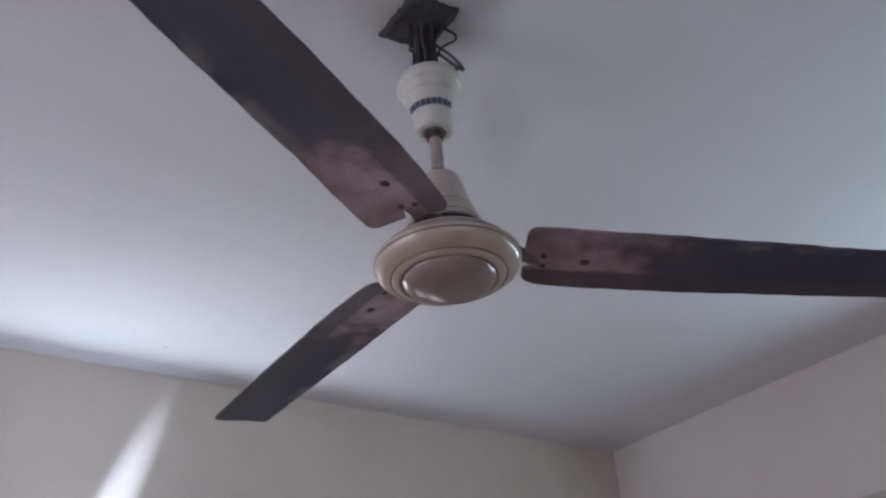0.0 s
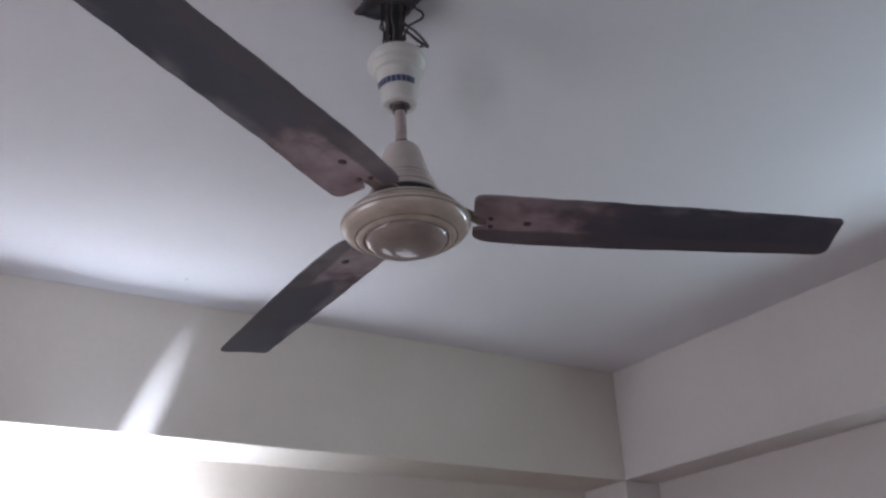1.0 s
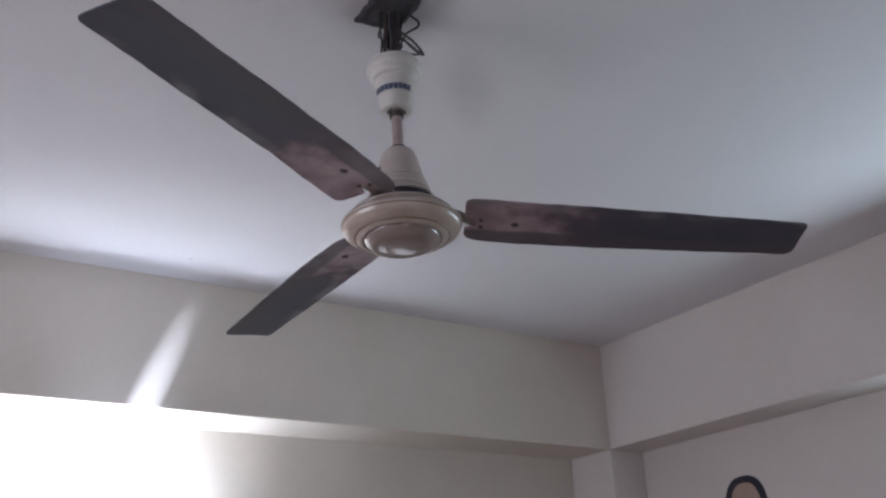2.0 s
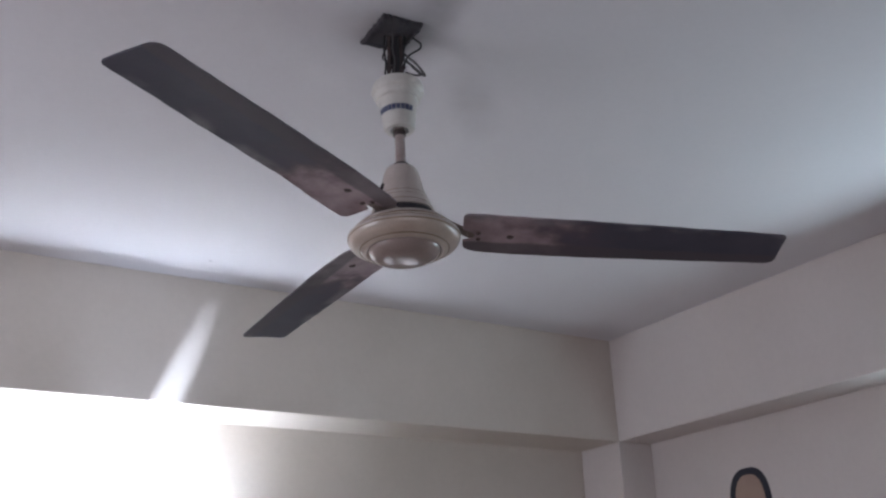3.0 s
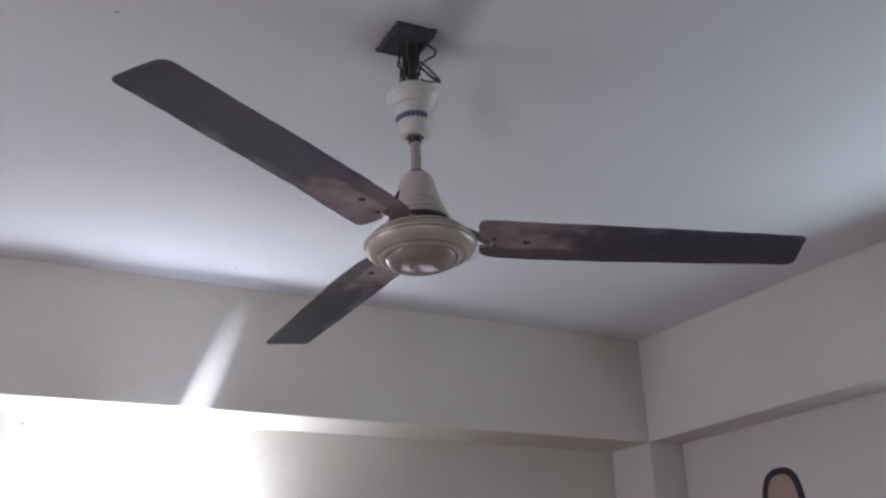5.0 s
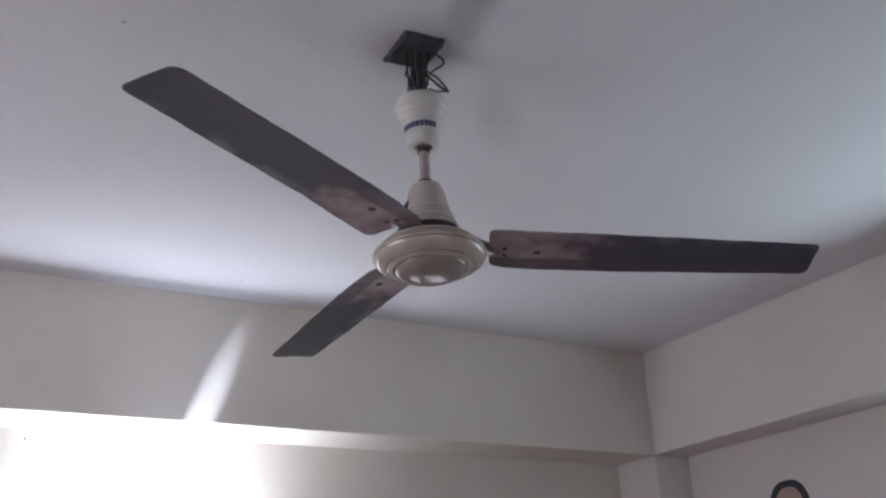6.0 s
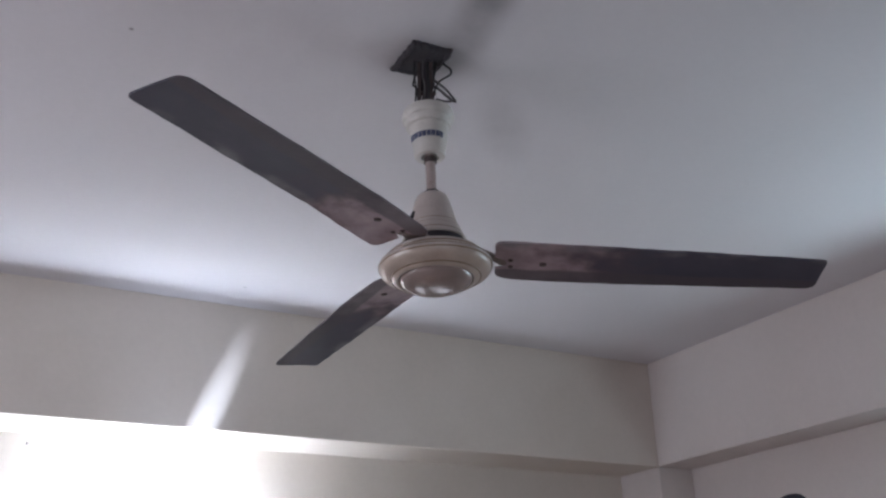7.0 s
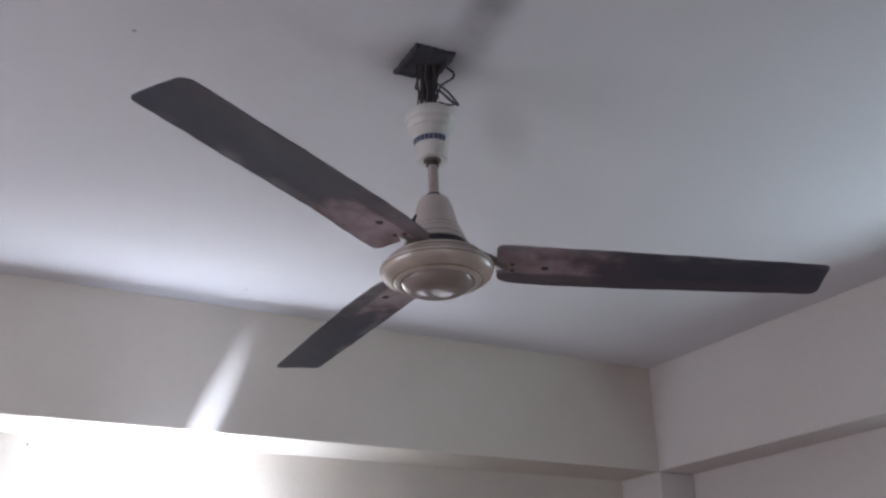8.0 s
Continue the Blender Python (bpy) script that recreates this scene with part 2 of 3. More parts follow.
def lathe(profile, steps=64, closed=False, bm=None):
    """Turn a list of (radius, z) round the z axis."""
    bm = bmesh.new() if bm is None else bm
    rings = []
    for r, z in profile:
        if r < 1e-6:
            rings.append([bm.verts.new((0, 0, z))])
        else:
            rings.append([bm.verts.new((r * math.cos(a), r * math.sin(a), z)) for a in (2 * math.pi * i / steps for i in range(steps))])
    pairs = list(zip(rings, rings[1:])) + ([(rings[-1], rings[0])] if closed else [])
    for a, b in pairs:
        for i in range(steps):
            j = (i + 1) % steps
            if len(a) == 1 and len(b) == 1:
                continue
            if len(a) == 1:
                bm.faces.new((a[0], b[i], b[j]))
            elif len(b) == 1:
                bm.faces.new((a[i], b[0], a[j]))
            else:
                bm.faces.new((a[i], b[i], b[j], a[j]))
    return bm


def smooth_profile(points, sub=4):
    """Catmull-Rom through (radius, z) points."""
    out = []
    for i in range(len(points) - 1):
        p = [Vector(points[max(0, min(len(points) - 1, k))]) for k in (i - 1, i, i + 1, i + 2)]
        for s in range(sub):
            t = s / sub
            v = 0.5 * (2 * p[1] + (p[2] - p[0]) * t + (2 * p[0] - 5 * p[1] + 4 * p[2] - p[3]) * t * t + (3 * p[1] - p[0] - 3 * p[2] + p[3]) * t ** 3)
            out.append((max(v.x, 0.0), v.y))
    return out + [tuple(points[-1])]


def tube(points, radius, steps=8, sub=6):
    """A round wire through 3D points."""
    pts = []
    for i in range(len(points) - 1):
        p = [Vector(points[max(0, min(len(points) - 1, k))]) for k in (i - 1, i, i + 1, i + 2)]
        for s in range(sub):
            t = s / sub
            pts.append(0.5 * (2 * p[1] + (p[2] - p[0]) * t + (2 * p[0] - 5 * p[1] + 4 * p[2] - p[3]) * t * t + (3 * p[1] - p[0] - 3 * p[2] + p[3]) * t ** 3))
    pts.append(Vector(points[-1]))
    bm = bmesh.new()
    rings = []
    side = Vector((0.3, 0.9, 0.2))
    for i, p in enumerate(pts):
        d = (pts[min(i + 1, len(pts) - 1)] - pts[max(i - 1, 0)]).normalized()
        side = (side - d * side.dot(d)).normalized()
        up = d.cross(side)
        rings.append([bm.verts.new(p + radius * (math.cos(a) * side + math.sin(a) * up)) for a in (2 * math.pi * k / steps for k in range(steps))])
    for a, b in zip(rings, rings[1:]):
        for k in range(steps):
            bm.faces.new((a[k], a[(k + 1) % steps], b[(k + 1) % steps], b[k]))
    bm.faces.new(rings[0])
    bm.faces.new(rings[-1])
    return bm


def structure(name, bm, mat, label, category):
    return tagged(mesh_object(name, bm, mat), label, category, kind="structure")


# ---------------------------------------------------------------- the room
def wall_with_opening(axis, face, back, a0, a1, z1, hole):
    """A wall as four butting blocks round one opening; axis: the way that it runs."""
    h0, h1, hz0, hz1 = hole
    bm = bmesh.new()
    for p0, p1, q0, q1 in ((a0, h0, 0, z1), (h1, a1, 0, z1), (h0, h1, 0, hz0), (h0, h1, hz1, z1)):
        if axis == "x":
            box(p0, p1, face, back, q0, q1, bm=bm)
        else:
            box(face, back, p0, p1, q0, q1, bm=bm)
    return bm


structure("floor", box(LEFT_X - 0.15, WALL_X + 0.15, BACK_Y - 0.15, WALL_Y + 0.15, -0.12, 0.0), M_FLOOR, "speckled brown tiled floor of the room", "floor")
structure("ceiling", box(LEFT_X - 0.15, WALL_X + 0.15, BACK_Y - 0.15, WALL_Y + 0.15, CEIL, CEIL + 0.12), M_CEIL, "white painted ceiling with fan-box soot and a painted shadow streak", "ceiling")
structure("wall_far", wall_with_opening("x", WALL_Y, WALL_Y + 0.15, LEFT_X - 0.15, WALL_X + 0.15, BEAM_Z, (0.55, 1.35, 1.0, 1.8)), M_WALL_FAR, "cream painted plaster wall under the beam", "wall")
structure("wall_right", wall_with_opening("y", WALL_X, WALL_X + 0.15, BACK_Y, WALL_Y, BEAM_Z, (-1.02, 0.18, 2.04, 2.24)), M_WALL, "cream painted plaster wall with a window opening", "wall")
structure("wall_left", wall_with_opening("y", LEFT_X - 0.15, LEFT_X, BACK_Y, WALL_Y, CEIL, (-0.35, 1.05, 1.30, 2.45)), M_WALL, "cream painted plaster wall with a broad window opening", "wall")
structure("wall_back", wall_with_opening("x", BACK_Y - 0.15, BACK_Y, LEFT_X - 0.15, WALL_X + 0.15, CEIL, (-1.70, -0.20, 1.15, 2.35)), M_WALL, "cream painted plaster wall with a wide window opening", "wall")
structure("beam_far", box(LEFT_X, WALL_X + 0.15, BEAM_Y, WALL_Y + 0.15, BEAM_Z, CEIL, 0.004), M_WALL_FAR, "deep cream plastered ceiling beam along the wall", "beam")
structure("beam_right", box(BEAM_X, WALL_X + 0.15, BACK_Y, BEAM_Y, BEAM_Z, CEIL, 0.004), M_WALL, "deep cream plastered ceiling beam above the wall", "beam")
structure("column", box(BEAM_X, WALL_X, BEAM_Y, WALL_Y, 0, BEAM_Z, 0.004), M_WALL, "square cream plastered corner column carrying both beams", "column")
structure("ground", box(-60, 60, -60, 60, -0.6, -0.5), M_GROUND, "dry open ground outside the windows", "ground")


def window(name, axis, face, a0, a1, z0, z1, label):
    base = tagged(new(name), label, "window", kind="structure")
    mid, t = face + 0.075, 0.05
    def bar(part_name, p0, p1, q0, q1, depth=0.03):
        bm = box(p0, p1, mid - depth, mid + depth, q0, q1, 0.003) if axis == "x" else box(mid - depth, mid + depth, p0, p1, q0, q1, 0.003)
        part(part_name, bm, M_FRAME, base)
    bar("window_frame", a0, a1, z0, z0 + t)
    bar("window_frame", a0, a1, z1 - t, z1)
    bar("window_frame", a0, a0 + t, z0 + t, z1 - t)
    bar("window_frame", a1 - t, a1, z0 + t, z1 - t)
    c = (a0 + a1) / 2
    bar("mullion", c - 0.03, c + 0.03, z0 + t, z1 - t)
    for p0, p1 in ((a0 + t, c - 0.03), (c + 0.03, a1 - t)):
        bm = box(p0, p1, mid - 0.003, mid + 0.003, z0 + t, z1 - t) if axis == "x" else box(mid - 0.003, mid + 0.003, p0, p1, z0 + t, z1 - t)
        part("pane", bm, M_GLASS, base).visible_shadow = False


window("window_1", "x", BACK_Y - 0.15, -1.70, -0.20, 1.15, 2.35, "unseen two-pane window assumed in the back wall")
window("window_2", "y", WALL_X, -1.02, 0.18, 2.04, 2.24, "high two-pane ventilator window under the beam")
# window_4 is unseen, added to hold the dome's reflection lamps
window("window_4", "x", WALL_Y, 0.55, 1.35, 1.0, 1.8, "small unseen two-pane window added for the motor's reflections")
window("window_3", "y", LEFT_X - 0.15, -0.35, 1.05, 1.30, 2.45, "unseen two-pane window assumed in the side wall")


# ---------------------------------------------------------------- wall light and trunking on the far wall
def wall_light(x0, x1, z0, z1):
    """Unseen stand-in for a wall lamp: an enamelled trough with a glowing floor between tall end plates."""
    base = tagged(new("wall_light"), "unseen stand-in lamp trough for the glow on the plaster wall", "lamp")
    base.location = ((x0 + x1) / 2, WALL_Y, z0)
    h, d, k = (x1 - x0) / 2, 0.20, z1 - z0
    part("bottom", box(-h, h, -d, 0, 0, 0.012, 0.003), M_FIXTURE, base)
    part("front", box(-h, h, -d, -d + 0.01, 0.012, 0.13, 0.003), M_FIXTURE, base)
    # end plates and side diffuser are added to shape the glow on the wall
    for s in (-1, 1):
        part("end_plate", box(s * h - 0.005, s * h + 0.005, -d + 0.01, 0, 0.012, k, 0.002), M_FIXTURE, base)
    part("diffuser", box(-h + 0.006, h - 0.006, -d + 0.011, -0.002, 0.020, 0.034, 0.002), M_TUBE, base, "glowing frosted white diffuser")
    part("diffuser", box(-h + 0.006, h - 0.006, -d + 0.011, -d + 0.018, 0.040, 0.124, 0.002), M_TUBE, base, "glowing frosted white side diffuser")
    return base


wall_light(-0.42, 0.25, 1.85, 1.972)
# strip sized and placed to fit a grey edge in the camera's view
trunk = tagged(mesh_object("cable_trunking", box(LEFT_X, -0.25, WALL_Y - 0.010, WALL_Y, 2.006, 2.068, 0.002), M_TRUNK), "shallow cable trunking along the wall, grey darkened for shade", "trunking")


# nail shape stands in for a small faint mark on the wall
bm = lathe([(0, -0.004), (0.0018, -0.004), (0.0018, 0.012), (0.0038, 0.013), (0.0038, 0.015), (0, 0.015)], 12)
nail = tagged(mesh_object("nail", bm, M_TRUNK, True), "small grey stud standing for a mark on the plaster wall", "nail")
nail.matrix_world = pose(-0.444, WALL_Y, 2.337, 90, 0, 0)

# ---------------------------------------------------------------- sticker on the right wall
def sticker():
    base = tagged(new("wall_sticker"), "dark and tan printed paper sticker on the wall", "sticker")
    base.location = (WALL_X, 1.095, 2.05)
    def oval(w, h, d0, d1, zc, n=40, p=2.6):
        bm = bmesh.new()
        rim = []
        for k in range(n):
            a = 2 * math.pi * k / n
            c, s = math.cos(a), math.sin(a)
            rim.append((w * math.copysign(abs(c) ** (2 / p), c), zc + h * math.copysign(abs(s) ** (2 / p), s)))
        f = [bm.verts.new((-d1, y, z)) for y, z in rim]
        g = [bm.verts.new((-d0, y, z)) for y, z in rim]
        bm.faces.new(f)
        bm.faces.new(g)
        for k in range(n):
            bm.faces.new((f[k], f[(k + 1) % n], g[(k + 1) % n], g[k]))
        return bm
    part("backing", oval(0.10, 0.15, 0.0, 0.002, 0.0), M_STICK_DARK, base, "plain dark rounded backing")
    part("print", oval(0.072, 0.125, 0.002, 0.003, 0.0), M_STICK_TAN, base, "plain tan oval print")


sticker()


# ---------------------------------------------------------------- the ceiling fan
R_TIP, HUB_Z = 0.706, 2.334
fan = tagged(new("ceiling_fan"), "dusty three-blade ceiling fan with a cream motor, switched off", "fan")
fan.location = (0, 0, CEIL)
DROP = HUB_Z - CEIL      # from the ceiling to the blade plane
TILT_X, TILT_Y = 0.003, -0.034
body = Matrix.Translation((0, 0, 0)) @ Matrix(((1, 0, -TILT_X, 0), (0, 1, -TILT_Y, 0), (TILT_X, TILT_Y, 1, 0), (0, 0, 0, 1))).to_quaternion().to_matrix().to_4x4() @ Matrix.Translation((0, 0, DROP))

# hook box in the ceiling: a shallow dark plate with ragged edges
def ragged_plate(x0, x1, y0, y1, depth):
    rng = random.Random(7)
    bm = bmesh.new()
    n, rings = 14, []
    rim = [(x0 + (x1 - x0) * k / n, y0) for k in range(n)] + [(x1, y0 + (y1 - y0) * k / n) for k in range(n)]
    rim += [(x1 - (x1 - x0) * k / n, y1) for k in range(n)] + [(x0, y1 - (y1 - y0) * k / n) for k in range(n)]
    cx, cy = (x0 + x1) / 2, (y0 + y1) / 2
    rim = [(cx + (x - cx) * f, cy + (y - cy) * f) for x, y in rim for f in (1 + rng.uniform(-0.05, 0.05),)]
    for scale, z in ((1.0, 0.0), (0.99, -depth * 0.5), (0.93, -depth), (0.80, -depth * 1.1), (0.74, -depth * 0.8)):
        rings.append([bm.verts.new((cx + (x - cx) * scale, cy + (y - cy) * scale, z - (rng.uniform(0, 0.0016) if z else 0))) for x, y in rim])
    for p, q in zip(rings, rings[1:]):
        for k in range(len(rim)):
            j = (k + 1) % len(rim)
            bm.faces.new((p[k], p[j], q[j], q[k]))
    bm.faces.new(rings[-1])
    bm.faces.new(rings[0])
    return bm


part("hook_box", ragged_plate(-0.053, 0.037, -0.058, 0.054, 0.009), M_DARK, fan, "dark square hook box, ragged at the edges", m=pose(0, 0, 0, 0, 0, -3))

# canopy cup, rod, bell and motor
cup = smooth_profile([(0.018, 0.2375), (0.0275, 0.238), (0.0305, 0.243), (0.0325, 0.256), (0.0350, 0.274), (0.0372, 0.290), (0.0388, 0.300)])
cup += smooth_profile([(0.0400, 0.3025), (0.0440, 0.305), (0.0462, 0.310), (0.0470, 0.3155)]) + smooth_profile([(0.0480, 0.317), (0.0512, 0.320), (0.0524, 0.3255), (0.0518, 0.3315), (0.0500, 0.3375)])
canopy = part("canopy", lathe(cup + [(0.0490, 0.3405), (0.0455, 0.3405), (0.043, 0.333), (0.035, 0.298), (0.027, 0.256), (0.018, 0.247)], closed=True), M_CANOPY, fan, "glossy off-white plastic canopy cup", True, body)
# worn lettering round the cup, as plain blue bars
def print_bar(a0, a1, z0, z1, slope):
    bm = bmesh.new()
    n = 4
    rows = []
    for z in (z0, z1):
        ring = []
        for k in range(n + 1):
            a = a0 + (a1 - a0) * k / n
            zz = z + slope * (a - radians(-118))
            r = 0.0350 + (zz - 0.274) * 0.140 + 0.0009
            ring.append(bm.verts.new((r * math.cos(a), r * math.sin(a), zz)))
        rows.append(ring)
    for k in range(n):
        bm.faces.new((rows[0][k], rows[0][k + 1], rows[1][k + 1], rows[1][k]))
    ret = bmesh.ops.extrude_face_region(bm, geom=list(bm.faces))
    for v in (g for g in ret["geom"] if isinstance(g, bmesh.types.BMVert)):
        v.co.x *= 0.985
        v.co.y *= 0.985
    return bm


for k in range(9):
    a = radians(-198 + k * 14.4)
    part("print_bar", print_bar(a, a + radians(12.6), 0.2685, 0.2800, 0.0), M_BLUE, canopy, "faded blue print bar" if k == 0 else "")

part("rod", lathe([(0, 0.145), (0.0098, 0.145), (0.0098, 0.262), (0, 0.262)], 24), M_ROD, fan, "rust-spotted down rod", True, body)
part("rod_collar", lathe([(0.0098, 0.226), (0.0125, 0.226), (0.0125, 0.2365), (0.0098, 0.2365)], 24, True), M_RUST, fan, "", True, body)
part("rod_ring", lathe([(0.0098, 0.155), (0.0145, 0.156), (0.0145, 0.163), (0.0098, 0.165)], 24, True), M_DARK, fan, "", True, body)
bell = part("bell_cover", lathe([(0.0098, 0.155)] + smooth_profile([(0.016, 0.157), (0.0265, 0.153), (0.0325, 0.143), (0.0372, 0.125), (0.0418, 0.105), (0.0445, 0.095), (0.0450, 0.090), (0.0480, 0.088), (0.0488, 0.082), (0.0518, 0.079), (0.0530, 0.070), (0.0575, 0.064), (0.061, 0.056)]) + [(0.058, 0.055), (0.02, 0.095)], 72), M_BELL, fan, "aged cream bell-shaped motor cover", True, body)
for r, z in ((0.0462, 0.0893), (0.0500, 0.0803), (0.0547, 0.0672)):
    part("groove", lathe([(r + 0.0011 * math.cos(k * math.pi / 4), z + 0.0011 * math.sin(k * math.pi / 4)) for k in range(8)], 72, True), M_GRIME, bell, "", True)
part("bell_slot", box(-0.004, 0.006, -0.012, 0.012, -0.012, 0.012, 0.002), M_DARK, bell, "dark slot in the bell cover", m=pose(-0.0425 * math.cos(radians(-12)), -0.0425 * math.sin(radians(-12)), 0.101, 0, 20, -12))
# ring in the gap under the bell; its dark colour stands in for shade
part("neck_ring", lathe([(0.03, 0.030), (0.056, 0.030), (0.056, 0.059), (0.03, 0.059)], 48, True), M_DARK, fan, "dark ring over the motor, standing for the gap's shade", True, body)
tier = [(0.02, 0.0330), (0.0790, 0.0330)] + smooth_profile([(0.0850, 0.0326), (0.0888, 0.0306), (0.0900, 0.0276), (0.0895, 0.0254)])
tier += smooth_profile([(0.0925, 0.0244), (0.0985, 0.0212), (0.1035, 0.0168), (0.1062, 0.0130), (0.1066, 0.0116)])
tier += smooth_profile([(0.1095, 0.0110), (0.1116, 0.0076), (0.1114, 0.0035), (0.1090, -0.0030), (0.1040, -0.0085), (0.0970, -0.0125), (0.0885, -0.0155)])
tier += smooth_profile([(0.0870, -0.0170), (0.0820, -0.0200), (0.0765, -0.0214), (0.0725, -0.0195), (0.0710, -0.0150)]) + [(0.02, -0.0140)]
motor = part("motor_housing", lathe([(r * 0.945, z) for r, z in tier], 96), M_CREAM, fan, "yellowed cream round motor housing with stepped rings", True, body)
for r, z, thick in ((0.0835, 0.0288, 0.0028), (0.1035, 0.0082, 0.0028)):
    part("rim_bead", lathe([(r + thick * math.cos(k * math.pi / 4), z + thick * math.sin(k * math.pi / 4)) for k in range(8)], 96, True), M_BELL, motor, "pale raised rim bead", True)
for r, z in ((0.0849, 0.0252), (0.0936, 0.0208), (0.1009, 0.0122), (0.1046, 0.0038), (0.0829, -0.0163)):
    part("groove", lathe([(r + 0.0014 * math.cos(k * math.pi / 4), z + 0.0014 * math.sin(k * math.pi / 4)) for k in range(8)], 96, True), M_GRIME, motor, "brown grime in a groove" if r < 0.084 else "", True)
part("bottom_cover", lathe([(0, -0.0155), (0.0676, -0.0155)] + smooth_profile([(0.0676, -0.0190), (0.0655, -0.0240), (0.059, -0.0300), (0.048, -0.0350), (0.028, -0.0385), (0.0, -0.0395)]), 96), M_DOME, motor, "brownish glossy domed bottom cover", True)


def smoothstep(e0, e1, v):
    t = min(1.0, max(0.0, (v - e0) / (e1 - e0)))
    return t * t * (3 - 2 * t)


def blade_z(r, w, rise, droop=0.0):
    """Height of the sheet: flat towards one edge, folded down along the other, falling from the hub outwards."""
    f = (r - 0.11) / (R_TIP - 0.11)
    mid = 0.0205 * (1 - f) + 0.0 * f + rise * r / R_TIP
    pitch = 0.17 * (1 - f) + 0.10 * f
    fold = 0.06 * max(0.0, w - 0.024) * (1 - 0.5 * f)
    sag = droop * max(0.0, 1 - 3.0 * f) * max(0.0, -w / 0.06)
    return mid - pitch * w + fold - sag + 0.002 * math.cos(w / 0.05 * 1.4)


def blade_mesh(rise, droop):
    bm = bmesh.new()
    nr, nw = 56, 26
    low, top = [], []
    for j in range(nw + 1):
        q = j / nw
        q = 0.5 - 0.5 * math.cos(math.pi * q) if 0 < q < 1 else q
        a, b = [], []
        for i in range(nr + 1):
            s = i / nr
            s = 0.5 * s + 0.5 * (0.5 - 0.5 * math.cos(math.pi * s))
            w_b = -0.0620 + 0.0105 * s - 0.002 * math.sin(math.pi * s)
            w_a = 0.0590 - 0.003 * s + 0.009 * math.sin(math.pi * s ** 0.55)
            # edges knocked and bent a little along their length
            w_b += 0.0006 * math.sin(23 * s + 60 * rise) + 0.0005 * math.sin(61 * s + 1.3)
            w_a += 0.0005 * math.sin(19 * s + 2 + 40 * rise) + 0.0004 * math.sin(53 * s)
            w = w_b + (w_a - w_b) * q
            # rounded corners and the notch for the arm at the root
            e_b, e_a = w - w_b, w_a - w
            def corner(e, c):
                return c - math.sqrt(max(0.0, c * c - (c - e) ** 2)) if e < c else 0.0
            start = 0.111 + corner(e_b, 0.016) + corner(e_a, 0.016) + 0.022 * (1 - smoothstep(0.009, 0.016, abs(w - 0.010)))
            end = R_TIP - 0.004 * (1 - q) - corner(e_b, 0.010) - corner(e_a, 0.020)
            r = start + (end - start) * s
            z = blade_z(r, w, rise, droop)
            a.append(bm.verts.new((r, w, z)))
            b.append(bm.verts.new((r, w, z + 0.0028)))
        low.append(a)
        top.append(b)
    for j in range(nw):
        for i in range(nr):
            bm.faces.new((low[j][i], low[j + 1][i], low[j + 1][i + 1], low[j][i + 1]))
            bm.faces.new((top[j][i], top[j][i + 1], top[j + 1][i + 1], top[j + 1][i]))
    for j in (0, nw):
        for i in range(nr):
            bm.faces.new((low[j][i], low[j][i + 1], top[j][i + 1], top[j][i]))
    for i in (0, nr):
        for j in range(nw):
            bm.faces.new((low[j][i], top[j][i], top[j + 1][i], low[j + 1][i]))
    return bm


PHI = -30.19
for turn, rise, droop in ((240, 0.022, 0.010), (0, -0.050, 0.0), (120, 0.028, 0.0)):
    place = body @ pose(0, 0, 0, 0, 0, PHI + turn)
    blade = part("blade", blade_mesh(rise, droop), M_BLADE, fan, "dust-caked brown metal blade, paler near the hub", True, place)
    # arm: a flat iron from the housing onto the blade's upper side
    bm = bmesh.new()
    stations = [(0.058, 0.020), (0.084, 0.018), (0.104, 0.0125), (0.120, 0.0115), (0.134, 0.014), (0.150, 0.022), (0.175, 0.020), (0.215, 0.010)]
    prev = None
    for r, h in stations:
        ring = []
        lift = 1 - smoothstep(0.086, 0.122, r)
        for w, dz in ((-h, 0.003), (h, 0.003), (h, 0.0075), (-h, 0.0075)):
            low = blade_z(max(r, 0.11), 0.010 + w, rise, droop) + dz
            ring.append(bm.verts.new((r, 0.010 + w, low * (1 - lift) + (0.031 + dz) * lift)))
        if prev:
            for k in range(4):
                bm.faces.new((prev[k], prev[(k + 1) % 4], ring[(k + 1) % 4], ring[k]))
        else:
            bm.faces.new(ring)
        prev = ring
    bm.faces.new(prev)
    part("blade_iron", bm, M_IRON, blade, "painted iron arm joining blade to motor")
    for r, w in ((0.1400, 0.000), (0.1400, 0.020), (0.200, 0.009)):
        z = blade_z(r, w, rise, droop)
        big = 0.0048 if r < 0.19 else 0.0074
        part("screw", lathe([(0, -0.0022), (big * 0.7, -0.0020), (big, -0.0004), (big, 0.002), (0, 0.002)], 14), M_SCREW, blade, "", True, Matrix.Translation((r, w, z)))

# shackle between the hook box and the rod, inside the open cup
side = Vector((0.868, -0.495, 0))
ahead = Vector((0.495, 0.868, 0))


def at(u, v, z):
    """u across, v away, z above the blade plane, as the camera sees it late in the walk."""
    return Vector((0, 0, DROP + z)) + side * u + ahead * v


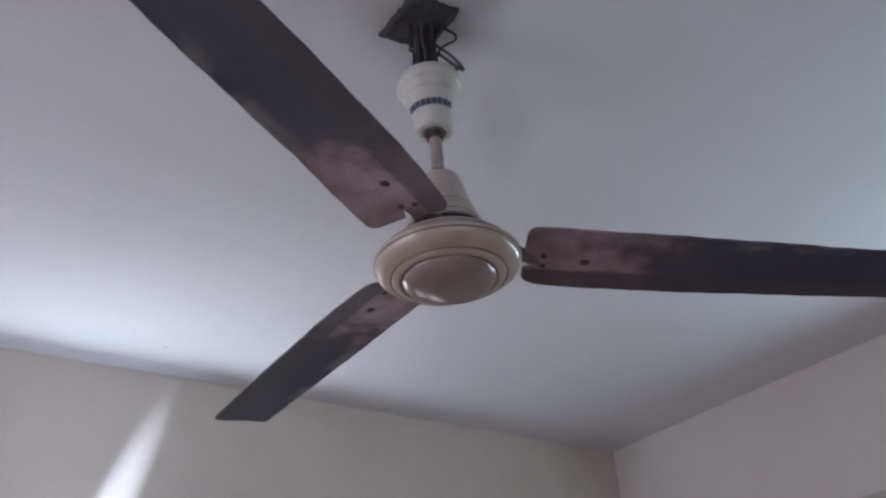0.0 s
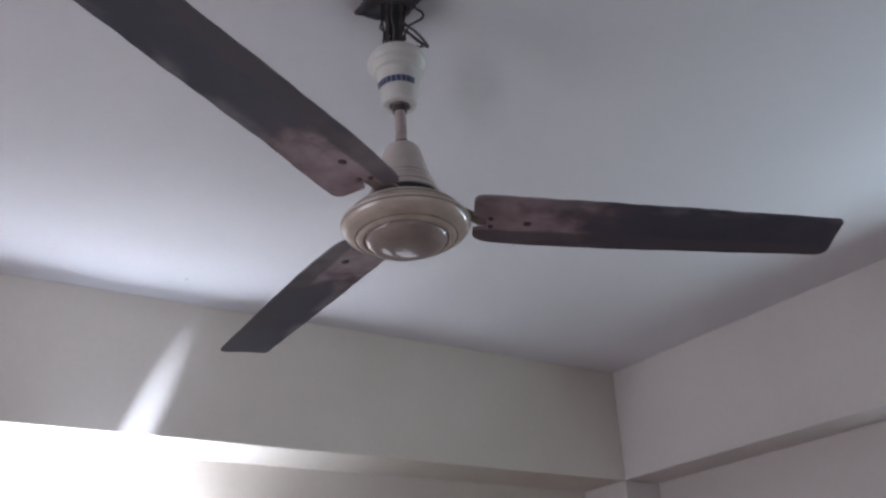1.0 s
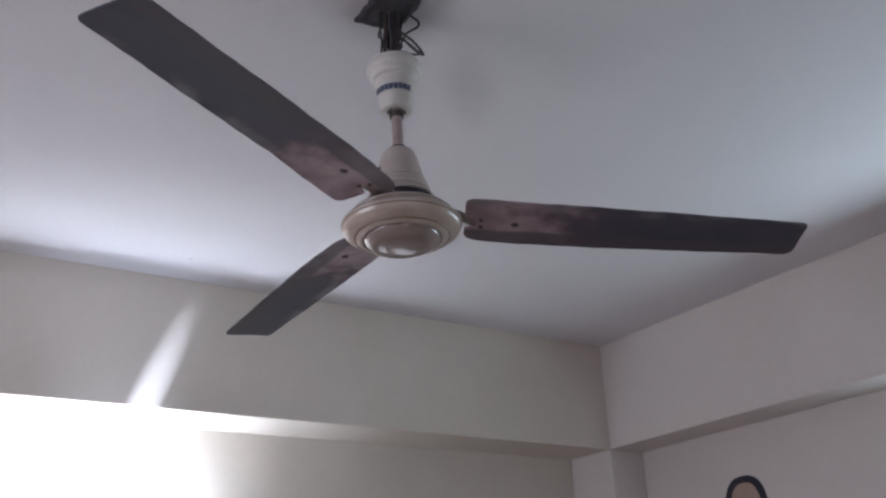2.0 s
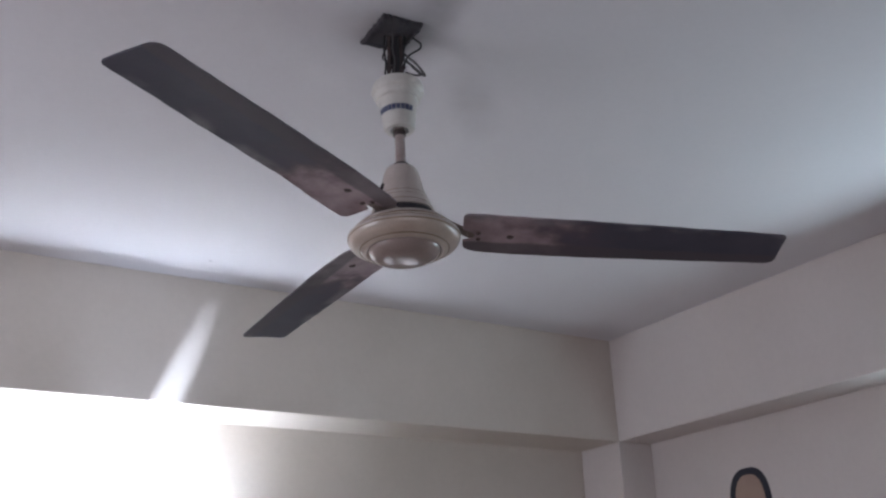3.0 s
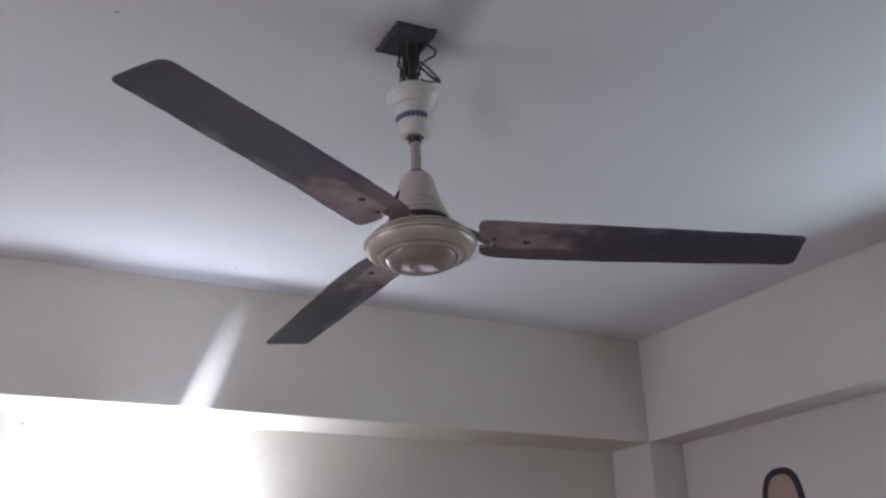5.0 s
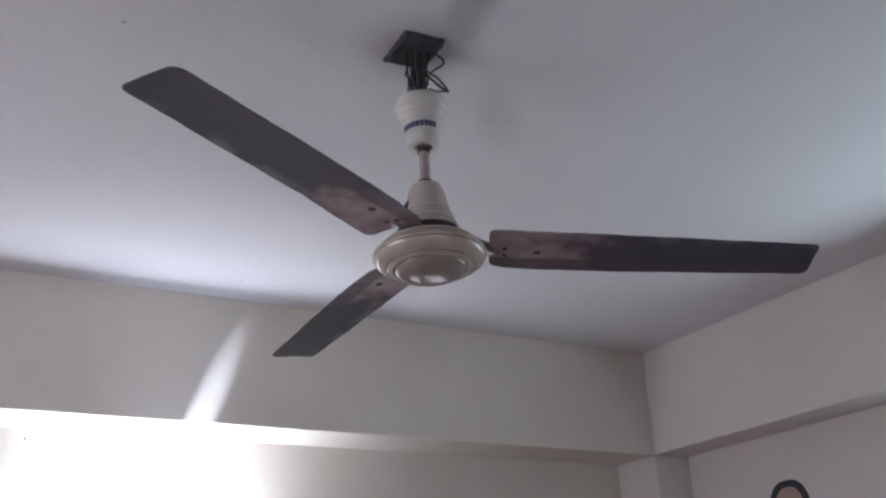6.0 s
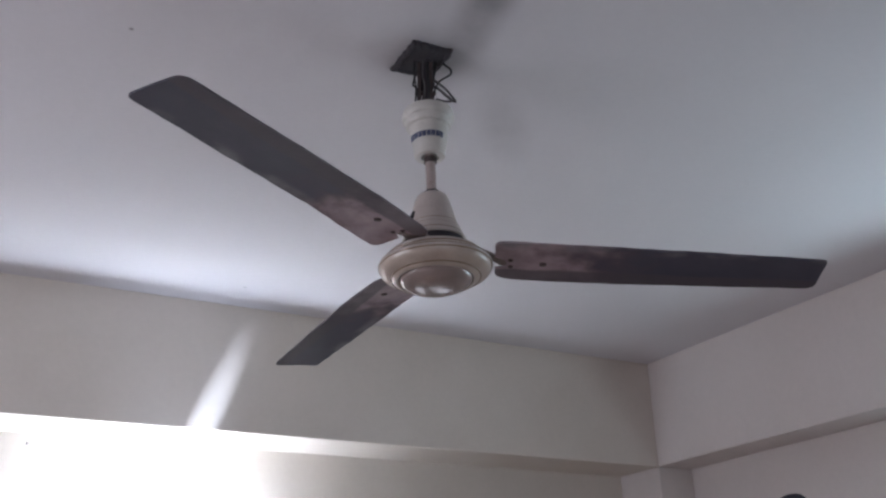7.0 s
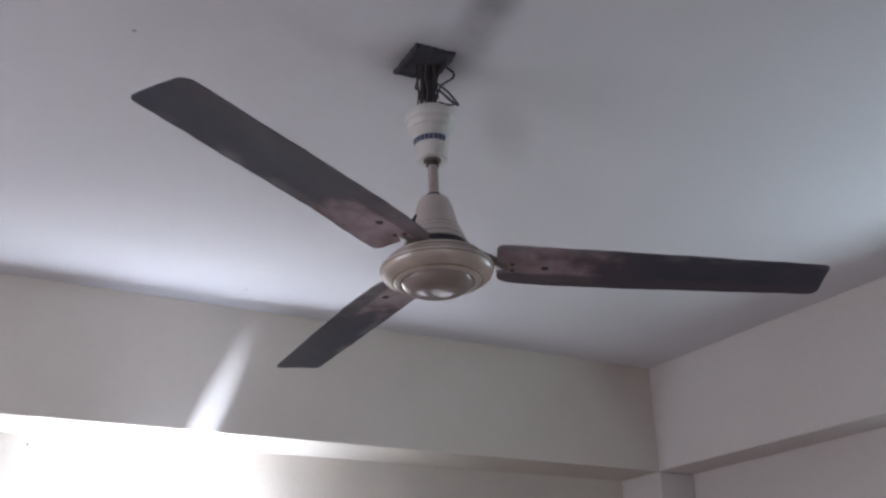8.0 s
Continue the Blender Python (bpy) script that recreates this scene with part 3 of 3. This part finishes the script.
for u in (-0.013, 0.011):
    bm = box(-0.0032, 0.0032, -0.014, 0.014, -0.13, 0.0, 0.001)
    part("shackle_plate", bm, M_RUST, fan, "", m=Matrix.Translation(at(u, 0.0, 0.452)) @ pose(0, 0, 0, 0, 0, -30))
part("hanger_rod", lathe([(0, 0.330), (0.0085, 0.330), (0.0085, 0.395), (0.0105, 0.400), (0.0105, 0.430), (0.013, 0.448), (0.019, 0.460), (0, 0.460)], 20), M_DARK, fan, "dark hanger rod wrapped in dark tape", True, Matrix.Translation((0, 0, DROP)))
part("shackle_bolt", tube([at(-0.02, 0, 0.386), at(0.02, 0, 0.386)], 0.004), M_RUST, fan)
part("hook", tube([at(-0.002, 0, 0.462), at(-0.003, 0.0, 0.44), at(0.010, 0, 0.425), at(0.012, 0, 0.405), at(0.0, 0, 0.395), at(-0.011, 0, 0.405), at(-0.010, 0, 0.42)], 0.006), M_DARK, fan, "bent black steel hook", True)
# wire loops placed to fit the camera's view
WIRES = (
    ("black", 0.0022, ((0.034, 0, 0.462), (0.040, 0, 0.452), (0.051, -0.003, 0.440), (0.050, -0.003, 0.428), (0.036, -0.004, 0.418), (0.026, -0.004, 0.410), (0.018, 0, 0.395), (0.012, 0, 0.365))),
    ("black", 0.0022, ((0.020, 0, 0.464), (0.019, -0.002, 0.440), (0.016, -0.004, 0.420), (0.010, -0.004, 0.395), (0.012, 0, 0.360))),
    ("grey", 0.0026, ((0.012, -0.006, 0.420), (0.020, -0.008, 0.410), (0.040, -0.012, 0.388), (0.055, -0.012, 0.366), (0.058, -0.011, 0.360), (0.054, -0.010, 0.362), (0.040, -0.008, 0.377), (0.024, -0.004, 0.395), (0.010, 0, 0.405))),
    ("grey", 0.0022, ((0.020, -0.004, 0.402), (0.036, -0.006, 0.380), (0.050, -0.010, 0.362), (0.034, -0.004, 0.366), (0.020, 0, 0.374))),
    ("black", 0.0018, ((-0.022, -0.006, 0.460), (-0.023, -0.008, 0.425), (-0.020, -0.008, 0.395), (-0.022, -0.006, 0.362))),
    ("black", 0.0018, ((-0.014, -0.010, 0.460), (-0.018, -0.012, 0.430), (-0.026, -0.010, 0.402), (-0.018, -0.008, 0.395), (-0.016, -0.006, 0.362))),
    ("grey", 0.0018, ((-0.004, -0.014, 0.460), (-0.006, -0.016, 0.420), (-0.002, -0.016, 0.390), (-0.006, -0.010, 0.360))),
    ("black", 0.0030, ((0.004, -0.010, 0.462), (0.003, -0.014, 0.430), (0.006, -0.014, 0.395), (0.004, -0.010, 0.360))),
)
for tone, radius, points in WIRES:
    part("wire", tube([at(*p) for p in points], radius), M_WIRE if tone == "black" else M_WIRE_GREY, fan, "", True)
